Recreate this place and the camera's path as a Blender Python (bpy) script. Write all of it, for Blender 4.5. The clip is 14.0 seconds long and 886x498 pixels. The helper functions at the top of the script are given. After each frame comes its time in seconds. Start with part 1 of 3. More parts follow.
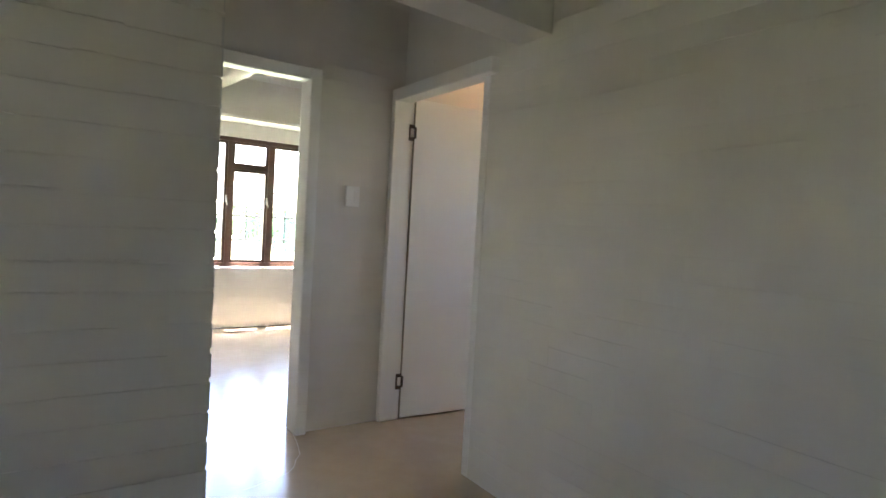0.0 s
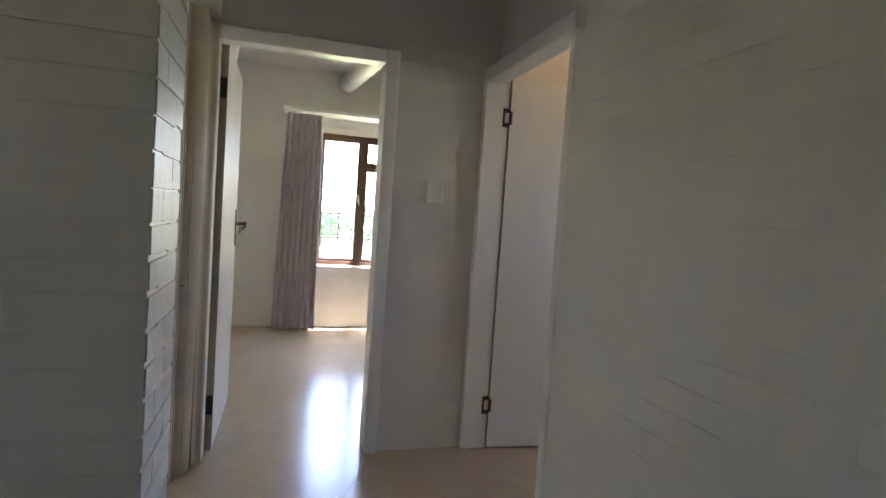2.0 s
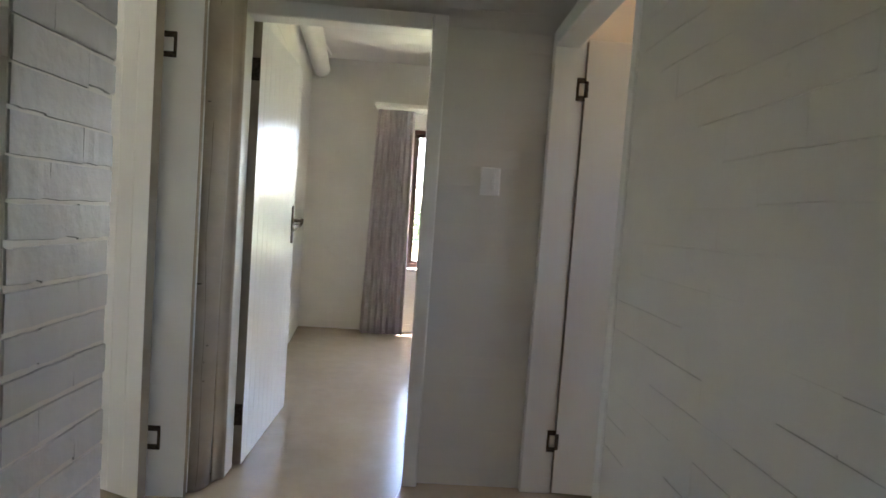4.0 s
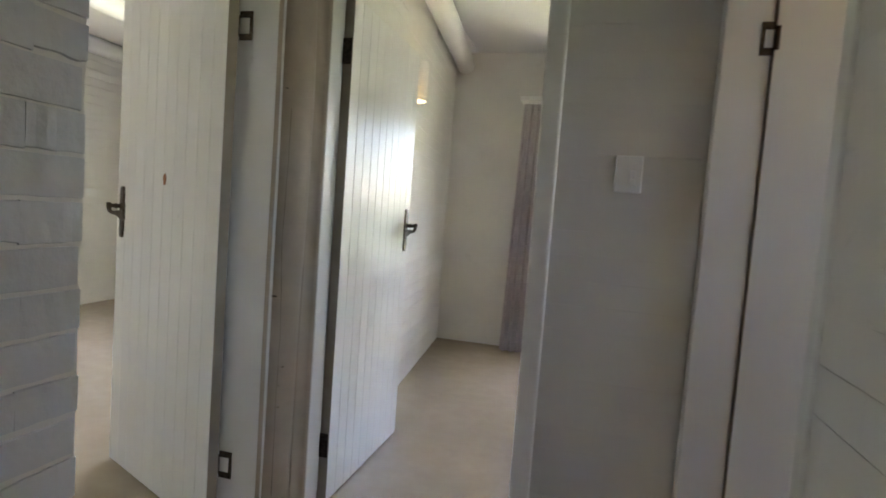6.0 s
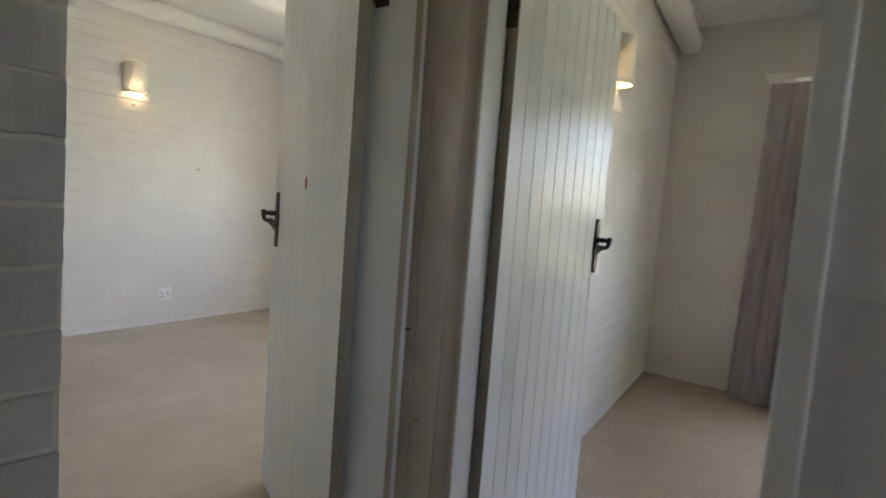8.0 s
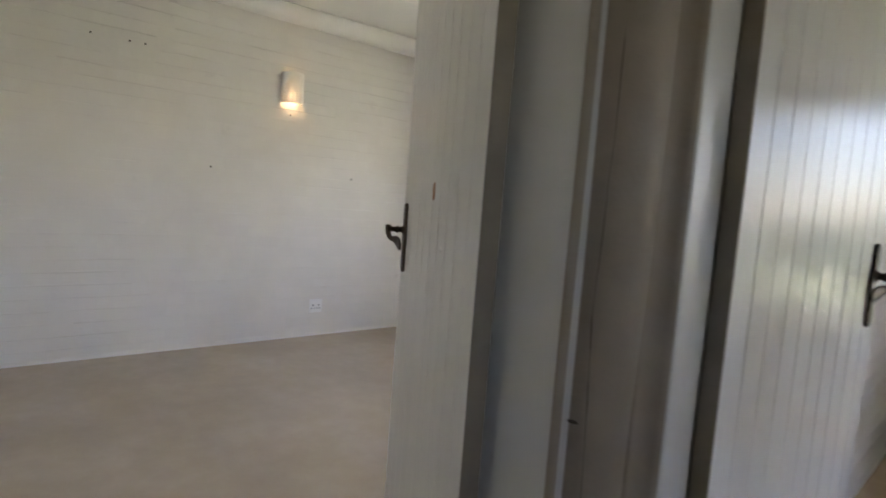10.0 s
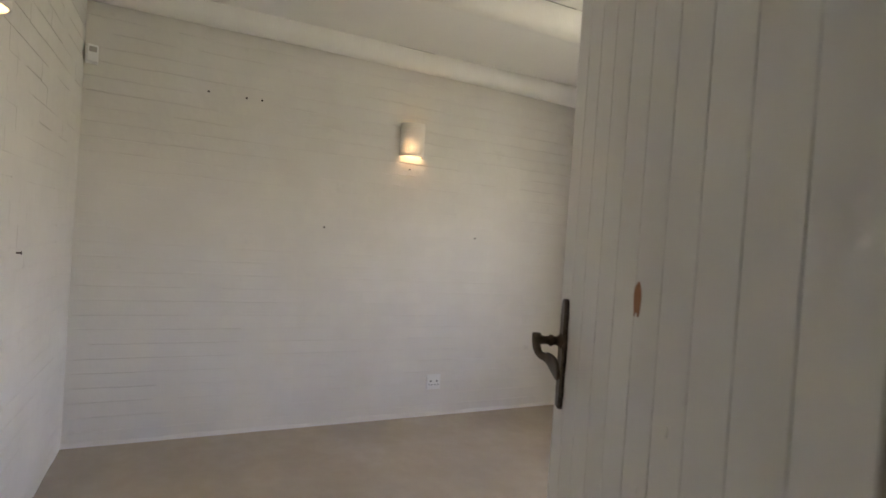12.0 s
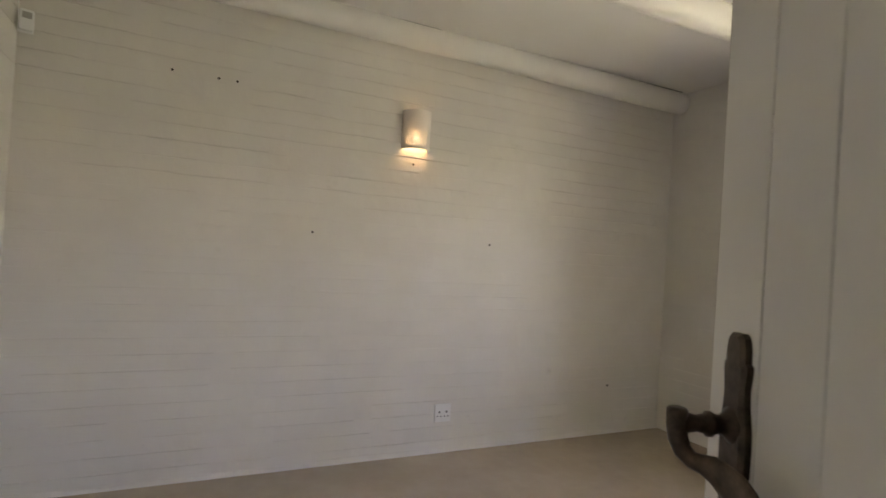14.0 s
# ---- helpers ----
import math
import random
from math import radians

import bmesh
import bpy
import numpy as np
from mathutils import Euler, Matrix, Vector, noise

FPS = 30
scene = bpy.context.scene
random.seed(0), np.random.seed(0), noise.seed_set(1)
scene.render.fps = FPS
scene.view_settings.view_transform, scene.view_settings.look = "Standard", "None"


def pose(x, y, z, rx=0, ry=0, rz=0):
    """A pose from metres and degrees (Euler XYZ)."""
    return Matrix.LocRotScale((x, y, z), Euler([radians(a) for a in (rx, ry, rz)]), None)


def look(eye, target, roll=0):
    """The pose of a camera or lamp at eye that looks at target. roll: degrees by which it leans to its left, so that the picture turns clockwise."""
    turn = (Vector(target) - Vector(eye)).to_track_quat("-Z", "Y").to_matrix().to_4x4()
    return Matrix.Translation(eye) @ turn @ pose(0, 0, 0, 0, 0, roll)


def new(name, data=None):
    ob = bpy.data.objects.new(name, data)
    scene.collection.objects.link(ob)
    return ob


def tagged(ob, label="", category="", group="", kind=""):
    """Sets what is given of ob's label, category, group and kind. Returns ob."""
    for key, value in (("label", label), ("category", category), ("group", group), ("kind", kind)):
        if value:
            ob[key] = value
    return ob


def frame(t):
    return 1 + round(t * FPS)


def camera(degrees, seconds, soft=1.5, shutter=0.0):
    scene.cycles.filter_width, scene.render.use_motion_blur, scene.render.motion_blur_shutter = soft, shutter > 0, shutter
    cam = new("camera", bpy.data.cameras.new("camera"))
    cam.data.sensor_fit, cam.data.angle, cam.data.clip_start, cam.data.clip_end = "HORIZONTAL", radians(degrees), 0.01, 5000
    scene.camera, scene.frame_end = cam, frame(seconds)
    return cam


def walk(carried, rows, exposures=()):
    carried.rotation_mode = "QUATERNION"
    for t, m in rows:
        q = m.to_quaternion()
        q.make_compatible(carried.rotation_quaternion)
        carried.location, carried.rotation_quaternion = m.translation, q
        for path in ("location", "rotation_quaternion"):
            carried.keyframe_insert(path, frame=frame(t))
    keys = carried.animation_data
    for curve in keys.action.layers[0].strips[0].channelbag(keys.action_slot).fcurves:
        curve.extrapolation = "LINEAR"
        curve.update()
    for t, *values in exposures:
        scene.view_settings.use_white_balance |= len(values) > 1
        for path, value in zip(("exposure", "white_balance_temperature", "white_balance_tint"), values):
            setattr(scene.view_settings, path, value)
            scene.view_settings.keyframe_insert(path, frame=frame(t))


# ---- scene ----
cam = camera(76.7, 14.0, 1.55, 0.5)
PATH = [
    (0, (-1.746, -3.098, 1.252), (-0.629, -1.441, 1.169), 3.3),
    (0.5, (-1.572, -3.028, 1.258), (-0.575, -1.297, 1.17), 3.5),
    (1, (-1.384, -2.989, 1.271), (-0.532, -1.182, 1.174), 3.6),
    (1.5, (-1.224, -2.95, 1.265), (-0.54, -1.074, 1.164), 3.8),
    (2, (-1.1, -2.889, 1.259), (-0.545, -0.971, 1.15), 3.9),
    (4.5, (-0.544, -2.373, 1.221), (-0.603, -0.377, 1.1), 4.1),
    (5, (-0.479, -2.234, 1.218), (-0.698, -0.25, 1.093), 4.1),
    (5.5, (-0.437, -2.091, 1.232), (-0.799, -0.128, 1.101), 4.2),
    (6, (-0.428, -1.962, 1.23), (-0.941, -0.034, 1.095), 4.2),
    (6.5, (-0.415, -1.8, 1.241), (-1.111, 0.07, 1.099), 4.2),
    (7, (-0.416, -1.668, 1.236), (-1.316, 0.112, 1.085), 4.3),
    (9.5, (-0.818, -1.037, 1.248), (-2.295, 0.302, 1.081), 4.3),
    (10, (-0.905, -0.967, 1.251), (-2.487, 0.244, 1.08), 4.3),
    (10.5, (-1.08, -0.884, 1.279), (-2.74, 0.219, 1.114), 4.3),
    (11, (-1.237, -0.811, 1.31), (-2.961, 0.197, 1.196), 4.2),
    (11.5, (-1.351, -0.761, 1.325), (-3.125, 0.162, 1.276), 4.1),
    (12, (-1.489, -0.679, 1.332), (-3.305, 0.157, 1.307), 4.0),
    (12.5, (-1.616, -0.614, 1.317), (-3.459, 0.161, 1.302), 3.9),
    (13, (-1.767, -0.575, 1.322), (-3.616, 0.189, 1.311), 3.8),
    (13.5, (-1.91, -0.509, 1.308), (-3.759, 0.253, 1.31), 3.8),
    (14, (-2.043, -0.444, 1.29), (-3.87, 0.368, 1.311), 3.6),
]
EXPOSURES = [(0.0, 5.42, 6740, 20), (1.0, 5.04, 6720, 18), (2.0, 4.98, 6730, 21), (5.0, 5.05, 6680, 20), (7.0, 4.68, 6640, 21), (9.5, 4.17, 6560, 22), (11.0, 4.18, 7020, 28), (12.5, 3.96, 7080, 27), (14.0, 3.9, 7420, 27)]
walk(cam, [(t, look(eye, target, roll)) for t, eye, target, roll in PATH], EXPOSURES)

# ---- light ----
SUN_EL, SUN_AZ = 80.0, 20.0
world = bpy.data.worlds.new("sky")
scene.world = world
world.use_nodes = True
sky = world.node_tree.nodes.new("ShaderNodeTexSky")
sky.sky_type, sky.sun_disc = "NISHITA", False
sky.sun_elevation, sky.sun_rotation = radians(SUN_EL), radians(SUN_AZ)
backg = world.node_tree.nodes["Background"]
backg.inputs["Strength"].default_value = 0.15
world.node_tree.links.new(sky.outputs[0], backg.inputs["Color"])
sun_data = bpy.data.lights.new("sun", "SUN")
sun_data.energy, sun_data.angle, sun_data.color = 4.3, radians(0.5), (1.0, 0.97, 0.92)
sun_dir = Vector((math.sin(radians(SUN_AZ)) * math.cos(radians(SUN_EL)), math.cos(radians(SUN_AZ)) * math.cos(radians(SUN_EL)), math.sin(radians(SUN_EL))))
sun = new("sun", sun_data)
sun.matrix_world = look(sun_dir * 30, (0, 0, 0))


def window_light(name, eye, target, w, h, power, color):
    d = bpy.data.lights.new(name, "AREA")
    d.shape, d.size, d.size_y, d.energy, d.color = "RECTANGLE", w, h, power, color
    ob = new(name, d)
    ob.matrix_world = look(eye, target)
    return ob


# stand-in daylight lamps in unseen openings: second bedroom, passage behind (tinted warm), added bathroom window
window_light("window_light", (-3.1, 3.29, 1.4), (-3.1, 0, 1.3), 1.2, 1.2, 0.85, (0.97, 0.98, 1.0))
window_light("window_light", (-5.33, -3.3, 1.55), (0, -3.3, 1.2), 0.4, 0.7, 0.055, (1.0, 0.78, 0.58))
window_light("window_light", (2.26, -0.65, 1.75), (0, -0.65, 1.2), 0.5, 0.5, 0.07, (0.85, 0.93, 1.0))


def bulb(name, p, power, r, color):
    d = bpy.data.lights.new(name, "POINT")
    d.energy, d.shadow_soft_size, d.color = power, r, color
    ob = new(name, d)
    ob.location = p
    return ob


WARM = (1.0, 0.70, 0.36)

# ---- materials ----


def mat(name, base, rough=0.6, metal=0.0, spec=0.5):
    m = bpy.data.materials.new(name)
    m.use_nodes = True
    b = m.node_tree.nodes["Principled BSDF"]
    b.inputs["Base Color"].default_value = (*base, 1)
    b.inputs["Roughness"].default_value = rough
    b.inputs["Metallic"].default_value = metal
    b.inputs["Specular IOR Level"].default_value = spec
    return m


def node(m, kind, **inputs):
    n = m.node_tree.nodes.new(kind)
    for k, v in inputs.items():
        n.inputs[k.replace("_", " ")].default_value = v
    return n


def noise_tex(m, scale, detail=4.0, rough=0.55, stretch=(1, 1, 1)):
    geo = m.node_tree.nodes.new("ShaderNodeNewGeometry")
    mp = node(m, "ShaderNodeMapping", Scale=stretch)
    n = node(m, "ShaderNodeTexNoise", Scale=scale, Detail=detail, Roughness=rough)
    m.node_tree.links.new(geo.outputs["Position"], mp.inputs["Vector"])
    m.node_tree.links.new(mp.outputs[0], n.inputs["Vector"])
    return n


def ramp(m, fac, stops):
    r = m.node_tree.nodes.new("ShaderNodeValToRGB")
    while len(r.color_ramp.elements) < len(stops):
        r.color_ramp.elements.new(0.5)
    for e, (p, c) in zip(r.color_ramp.elements, stops):
        e.position, e.color = p, (*c, 1)
    m.node_tree.links.new(fac, r.inputs["Fac"])
    return r


def mix(m, kind, fac, a, b):
    n = m.node_tree.nodes.new("ShaderNodeMix")
    n.data_type, n.blend_type = "RGBA", kind
    for k, v in ((0, fac), (6, a), (7, b)):
        if isinstance(v, (int, float)):
            n.inputs[k].default_value = v
        elif isinstance(v, tuple):
            n.inputs[k].default_value = (*v, 1)
        else:
            m.node_tree.links.new(v, n.inputs[k])
    return n.outputs[2]


def bump(m, heights, dist=0.002, strength=0.6):
    last = None
    for h, s, d in heights:
        b = node(m, "ShaderNodeBump", Strength=s * strength, Distance=d * dist)
        m.node_tree.links.new(h, b.inputs["Height"])
        if last:
            m.node_tree.links.new(last.outputs[0], b.inputs["Normal"])
        last = b
    m.node_tree.links.new(last.outputs[0], m.node_tree.nodes["Principled BSDF"].inputs["Normal"])


def set_color(m, sock):
    m.node_tree.links.new(sock, m.node_tree.nodes["Principled BSDF"].inputs["Base Color"])


def set_rough(m, tex, lo, hi):
    r = node(m, "ShaderNodeMapRange")
    r.inputs["To Min"].default_value, r.inputs["To Max"].default_value = lo, hi
    m.node_tree.links.new(tex.outputs["Fac"], r.inputs["Value"])
    m.node_tree.links.new(r.outputs[0], m.node_tree.nodes["Principled BSDF"].inputs["Roughness"])


def painted(name, a, b, rough, fine=90.0, coarse=2.2, depth=0.002, dirt=None):
    """Painted masonry or plaster: two tones in clouds, brush grain and lumps in the relief."""
    m = mat(name, a, rough)
    big, small, mid = noise_tex(m, coarse, 5), noise_tex(m, fine, 4), noise_tex(m, 14.0, 5)
    col = ramp(m, big.outputs["Fac"], [(0.35, a), (0.65, b)]).outputs[0]
    if dirt:
        spot = noise_tex(m, 7.0, 8, 0.7)
        f = ramp(m, spot.outputs["Fac"], [(0.63, (0, 0, 0)), (0.74, (0.55, 0.55, 0.55))])
        col = mix(m, "MIX", f.outputs[0], col, dirt)
    info = m.node_tree.nodes.new("ShaderNodeObjectInfo")
    tone = node(m, "ShaderNodeMapRange")
    tone.inputs["To Min"].default_value, tone.inputs["To Max"].default_value = 0.985, 1.012
    m.node_tree.links.new(info.outputs["Random"], tone.inputs["Value"])
    col = mix(m, "MULTIPLY", 1.0, col, tone.outputs[0])
    set_color(m, col)
    set_rough(m, mid, *((0.19, 0.265) if rough < 0.27 else (max(rough - 0.08, 0.285), rough + 0.1)))
    bump(m, [(mid.outputs["Fac"], 0.7, 2.5), (small.outputs["Fac"], 0.35, 0.6)], depth)
    return m


WALL = painted("painted_brick", (0.715, 0.69, 0.635), (0.765, 0.74, 0.685), 0.42, dirt=(0.61, 0.585, 0.53))
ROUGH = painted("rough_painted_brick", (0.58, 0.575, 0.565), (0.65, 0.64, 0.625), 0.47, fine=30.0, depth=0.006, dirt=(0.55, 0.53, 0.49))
PLASTER = painted("white_plaster", (0.76, 0.74, 0.69), (0.81, 0.79, 0.75), 0.6)
CEIL = painted("ceiling_white", (0.80, 0.79, 0.76), (0.83, 0.82, 0.79), 0.7, coarse=1.1, depth=0.001)
POLE = painted("painted_pole", (0.79, 0.77, 0.72), (0.84, 0.82, 0.78), 0.45, coarse=3.0, depth=0.003)
# brown-cream of the post, shared with the strips that darken the recesses beside it
POST = painted("brown_post_and_shade", (0.42, 0.35, 0.265), (0.52, 0.44, 0.34), 0.5, fine=70, coarse=5.0, depth=0.003, dirt=(0.42, 0.37, 0.30))
TRIM = painted("trim_paint", (0.82, 0.80, 0.76), (0.86, 0.85, 0.82), 0.33, fine=60, depth=0.0008)
DOOR = painted("door_enamel", (0.84, 0.825, 0.785), (0.87, 0.86, 0.825), 0.24, fine=40, depth=0.0006)
DOOR.node_tree.nodes["Principled BSDF"].inputs["Specular IOR Level"].default_value = 0.07
EDGE = painted("brown_edge", (0.34, 0.29, 0.215), (0.41, 0.35, 0.27), 0.6, fine=60, coarse=6.0, depth=0.001)
CRACK = mat("weathered_crack", (0.16, 0.125, 0.095), 0.9)
GAP = mat("contact_shade", (0.05, 0.042, 0.035), 0.9)
PLASTIC = mat("white_plastic", (0.82, 0.82, 0.80), 0.3)
DARK = mat("dark_slot", (0.03, 0.03, 0.03), 0.6)
NAIL = mat("nail_steel", (0.08, 0.07, 0.06), 0.5, 0.8)
BARE = mat("bare_wood", (0.35, 0.15, 0.07), 0.7)
GLASS = mat("window_glass", (1, 1, 1), 0.0)
GLASS.node_tree.nodes["Principled BSDF"].inputs["Transmission Weight"].default_value = 1.0
GLASS.node_tree.nodes["Principled BSDF"].inputs["IOR"].default_value = 1.1

FLOOR = mat("polished_screed", (0.45, 0.39, 0.31), 0.22)
_a, _b, _c = noise_tex(FLOOR, 1.3, 6, 0.6), noise_tex(FLOOR, 9.0, 6, 0.6), noise_tex(FLOOR, 120.0, 3)
_col = ramp(FLOOR, _a.outputs["Fac"], [(0.3, (0.40, 0.325, 0.235)), (0.55, (0.455, 0.375, 0.28)), (0.75, (0.50, 0.42, 0.325))]).outputs[0]
_f = ramp(FLOOR, _b.outputs["Fac"], [(0.4, (0.95, 0.95, 0.95)), (0.65, (1.0, 1.0, 1.0))])
set_color(FLOOR, mix(FLOOR, "MULTIPLY", 1.0, _col, _f.outputs[0]))
set_rough(FLOOR, _b, 0.17, 0.262)
bump(FLOOR, [(_a.outputs["Fac"], 0.5, 8.0), (_b.outputs["Fac"], 0.25, 1.5), (_c.outputs["Fac"], 0.1, 0.3)], 0.001, 0.6)

BRONZE = mat("aged_bronze", (0.075, 0.055, 0.04), 0.38, 0.85)
_n = noise_tex(BRONZE, 60.0, 5)
set_color(BRONZE, ramp(BRONZE, _n.outputs["Fac"], [(0.35, (0.05, 0.037, 0.028)), (0.7, (0.13, 0.10, 0.075))]).outputs[0])
set_rough(BRONZE, _n, 0.3, 0.55)

TIMBER = mat("varnished_timber", (0.22, 0.085, 0.04), 0.35)
_n = noise_tex(TIMBER, 30.0, 5, stretch=(6, 6, 0.6))
set_color(TIMBER, ramp(TIMBER, _n.outputs["Fac"], [(0.3, (0.05, 0.024, 0.017)), (0.7, (0.11, 0.052, 0.034))]).outputs[0])
IRON = mat("black_iron", (0.04, 0.04, 0.04), 0.5, 0.6)

CLOTH = mat("curtain_cloth", (0.30, 0.26, 0.27), 0.9)
_n = noise_tex(CLOTH, 400.0, 2, stretch=(1, 1, 3))
_m = noise_tex(CLOTH, 3.0, 3, stretch=(1, 1, 0.3))
_c1 = ramp(CLOTH, _n.outputs["Fac"], [(0.3, (0.50, 0.445, 0.45)), (0.7, (0.56, 0.495, 0.50))]).outputs[0]
_c2 = ramp(CLOTH, _m.outputs["Fac"], [(0.3, (0.9, 0.9, 0.9)), (0.7, (1.0, 1.0, 1.0))]).outputs[0]
set_color(CLOTH, mix(CLOTH, "MULTIPLY", 1.0, _c1, _c2))
bump(CLOTH, [(_n.outputs["Fac"], 0.25, 0.2)], 0.001)

CLAY = painted("white_ceramic", (0.80, 0.77, 0.70), (0.84, 0.82, 0.76), 0.45, depth=0.001)
GLOW = mat("lit_bulb", (1, 0.8, 0.5), 0.5)
GLOW.node_tree.nodes["Principled BSDF"].inputs["Emission Color"].default_value = (1.0, 0.66, 0.30, 1)
GLOW.node_tree.nodes["Principled BSDF"].inputs["Emission Strength"].default_value = 0.05

GRASS = mat("lawn_ground", (0.10, 0.16, 0.05), 0.9)
_n = noise_tex(GRASS, 2.0, 8, 0.7)
set_color(GRASS, ramp(GRASS, _n.outputs["Fac"], [(0.3, (0.11, 0.145, 0.06)), (0.7, (0.25, 0.265, 0.13))]).outputs[0])
LEAF = mat("hedge_leaf", (0.06, 0.12, 0.03), 0.55)
_i = LEAF.node_tree.nodes.new("ShaderNodeNewGeometry")
set_color(LEAF, ramp(LEAF, _i.outputs["Random Per Island"], [(0.0, (0.035, 0.085, 0.02)), (0.6, (0.075, 0.14, 0.04)), (1.0, (0.12, 0.19, 0.06))]).outputs[0])
BARK = mat("bark", (0.12, 0.09, 0.06), 0.9)
FENCE = mat("green_fence_steel", (0.05, 0.11, 0.085), 0.5, 0.3)

# ---- mesh helpers ----


def box(bm, x0, x1, y0, y1, z0, z1, bevel=0.0, segments=2):
    r = bmesh.ops.create_cube(bm, size=1.0)
    bmesh.ops.scale(bm, vec=(x1 - x0, y1 - y0, z1 - z0), verts=r["verts"])
    bmesh.ops.translate(bm, vec=((x0 + x1) / 2, (y0 + y1) / 2, (z0 + z1) / 2), verts=r["verts"])
    if bevel:
        edges = list({e for v in r["verts"] for e in v.link_edges})
        bmesh.ops.bevel(bm, geom=edges, offset=bevel, segments=segments, affect="EDGES", profile=0.5)


def rod(bm, p, q, r0, r1=None, seg=12, caps=True):
    p, q = Vector(p), Vector(q)
    d = q - p
    m = Matrix.Translation((p + q) / 2) @ d.to_track_quat("Z", "Y").to_matrix().to_4x4()
    return bmesh.ops.create_cone(bm, cap_ends=caps, segments=seg, radius1=r0, radius2=r0 if r1 is None else r1, depth=d.length, matrix=m)["verts"]


def finish(name, bm, material, smooth=False):
    me = bpy.data.meshes.new(name)
    bm.normal_update()
    bm.to_mesh(me)
    bm.free()
    if isinstance(material, (list, tuple)):
        for x in material:
            me.materials.append(x)
    else:
        me.materials.append(material)
    if smooth:
        me.shade_smooth()
    return me


def part(name, bm, material, parent, label="", smooth=False):
    ob = new(name, finish(name, bm, material, smooth))
    ob.parent = parent
    if label:
        tagged(ob, label)
    return ob


def thing(name, label, category, group="", kind=""):
    return tagged(new(name), label, category, group, kind)


def solid(name, boxes, material, label, category, bevel=0.0):
    bm = bmesh.new()
    for b in boxes:
        box(bm, *b, bevel=bevel)
    return tagged(new(name, finish(name, bm, material)), label, category, kind="structure")

# ---- the large structure ----
H = 2.72
solid("floor", [(-5.62, 2.3, -4.7, 3.3, -0.1, 0.0)], FLOOR, "tan polished cement screed floor with a dull sheen", "floor")
wall_l = solid("wall_passage", [(-5.26, -1.62, -1.43, -1.26, 0, H)], WALL, "white painted brick wall of the passage", "wall")
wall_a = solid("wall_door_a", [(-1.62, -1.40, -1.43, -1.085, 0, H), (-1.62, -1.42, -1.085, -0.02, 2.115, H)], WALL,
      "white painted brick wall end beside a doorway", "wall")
wall_b = solid("wall_door_b", [(-1.93, -1.475, 0.0, 0.17, 0, H), (-1.475, -0.58, 0.0, 0.17, 2.08, H), (-0.58, 2.2, 0.0, 0.17, 0, H)], WALL,
      "white painted brick wall between passage and bedroom", "wall")
solid("wall_corner_fill", [(-1.66, -1.56, -0.165, 0.0, 0, H)], PLASTER, "white plastered return behind the corner post", "wall")
wall_c = solid("wall_door_c", [(-0.05, 0.10, -4.6, -1.30, 0, H), (-0.05, 0.10, -1.30, -0.905, 0, 2.10), (-0.01, 0.03, -1.30, 0.0, 2.065, H), (0.03, 0.10, -1.30, 0.0, 2.25, H)], WALL,
      "white painted brick wall beside the bathroom doorway", "wall")
SKEW = math.atan2(0.32, 3.07)
wall_ab = solid("wall_between_rooms", [(-0.11, 0, 0.0, 3.085, 0, H)], WALL, "white painted brick wall between the bedrooms", "wall")
wall_ab.matrix_world = pose(-1.49, 0.17, 0, 0, 0, math.degrees(SKEW))
SCONCE_TURN = math.degrees(math.atan(0.05))
wall_s = solid("wall_sconce", [(-0.15, 0, -0.17, 4.5, 0, H)], WALL, "white painted brick wall with a lit sconce", "wall")
wall_s.matrix_world = pose(-5.26, -1.26, 0, 0, 0, SCONCE_TURN)
# second box: unseen pier added to keep window light off the sconce wall's far end
wall_e = solid("wall_bedroom_end", [(-5.48, -3.9, 3.07, 3.32, 0, H), (-3.9, -3.7, 2.87, 3.32, 0, H), (-2.5, -1.93, 3.07, 3.32, 0, H), (-3.7, -2.5, 3.07, 3.32, 0, 0.8), (-3.7, -2.5, 3.07, 3.32, 2.0, H)],
               WALL, "white painted brick end wall of the bedroom with an added shading pier", "wall")


def on_sconce_wall(y, z, lift=0.0):
    """A place on the slanting wall, from its height and run on a straight one."""
    ex, ey, ez = -1.75, -0.55, 1.31
    dx, dy = -5.26 - ex, y - ey
    k = (-5.26 - 0.05 * (ey + 1.26) - ex) / (dx + 0.05 * dy)
    return (ex + k * dx + lift, ey + k * dy, ez + k * (z - ez))


WX0, WX1, WZ0, WZ1 = -0.77, 0.64, 0.67, 2.085
wall_w = solid("wall_window", [(-1.93, WX0, 3.24, 3.42, 0, H), (WX1, 2.2, 3.24, 3.42, 0, H), (WX0, WX1, 3.24, 3.42, 0, WZ0), (WX0, WX1, 3.24, 3.42, WZ1, H)],
      WALL, "white painted brick wall with a timber window", "wall")
solid("wall_bedroom_side", [(2.2, 2.32, -2.4, -0.9, 0, H), (2.2, 2.32, -0.4, 3.42, 0, H), (2.2, 2.32, -0.9, -0.4, 0, 1.5), (2.2, 2.32, -0.9, -0.4, 2.0, H)], WALL, "white painted brick side wall", "wall")
solid("wall_bath_end", [(0.10, 2.2, -2.4, -2.25, 0, H)], PLASTER, "white plastered bathroom wall", "wall")
solid("wall_south", [(-5.41, 0.10, -4.75, -4.6, 0, H)], WALL,
      "white painted brick wall behind the passage", "wall")
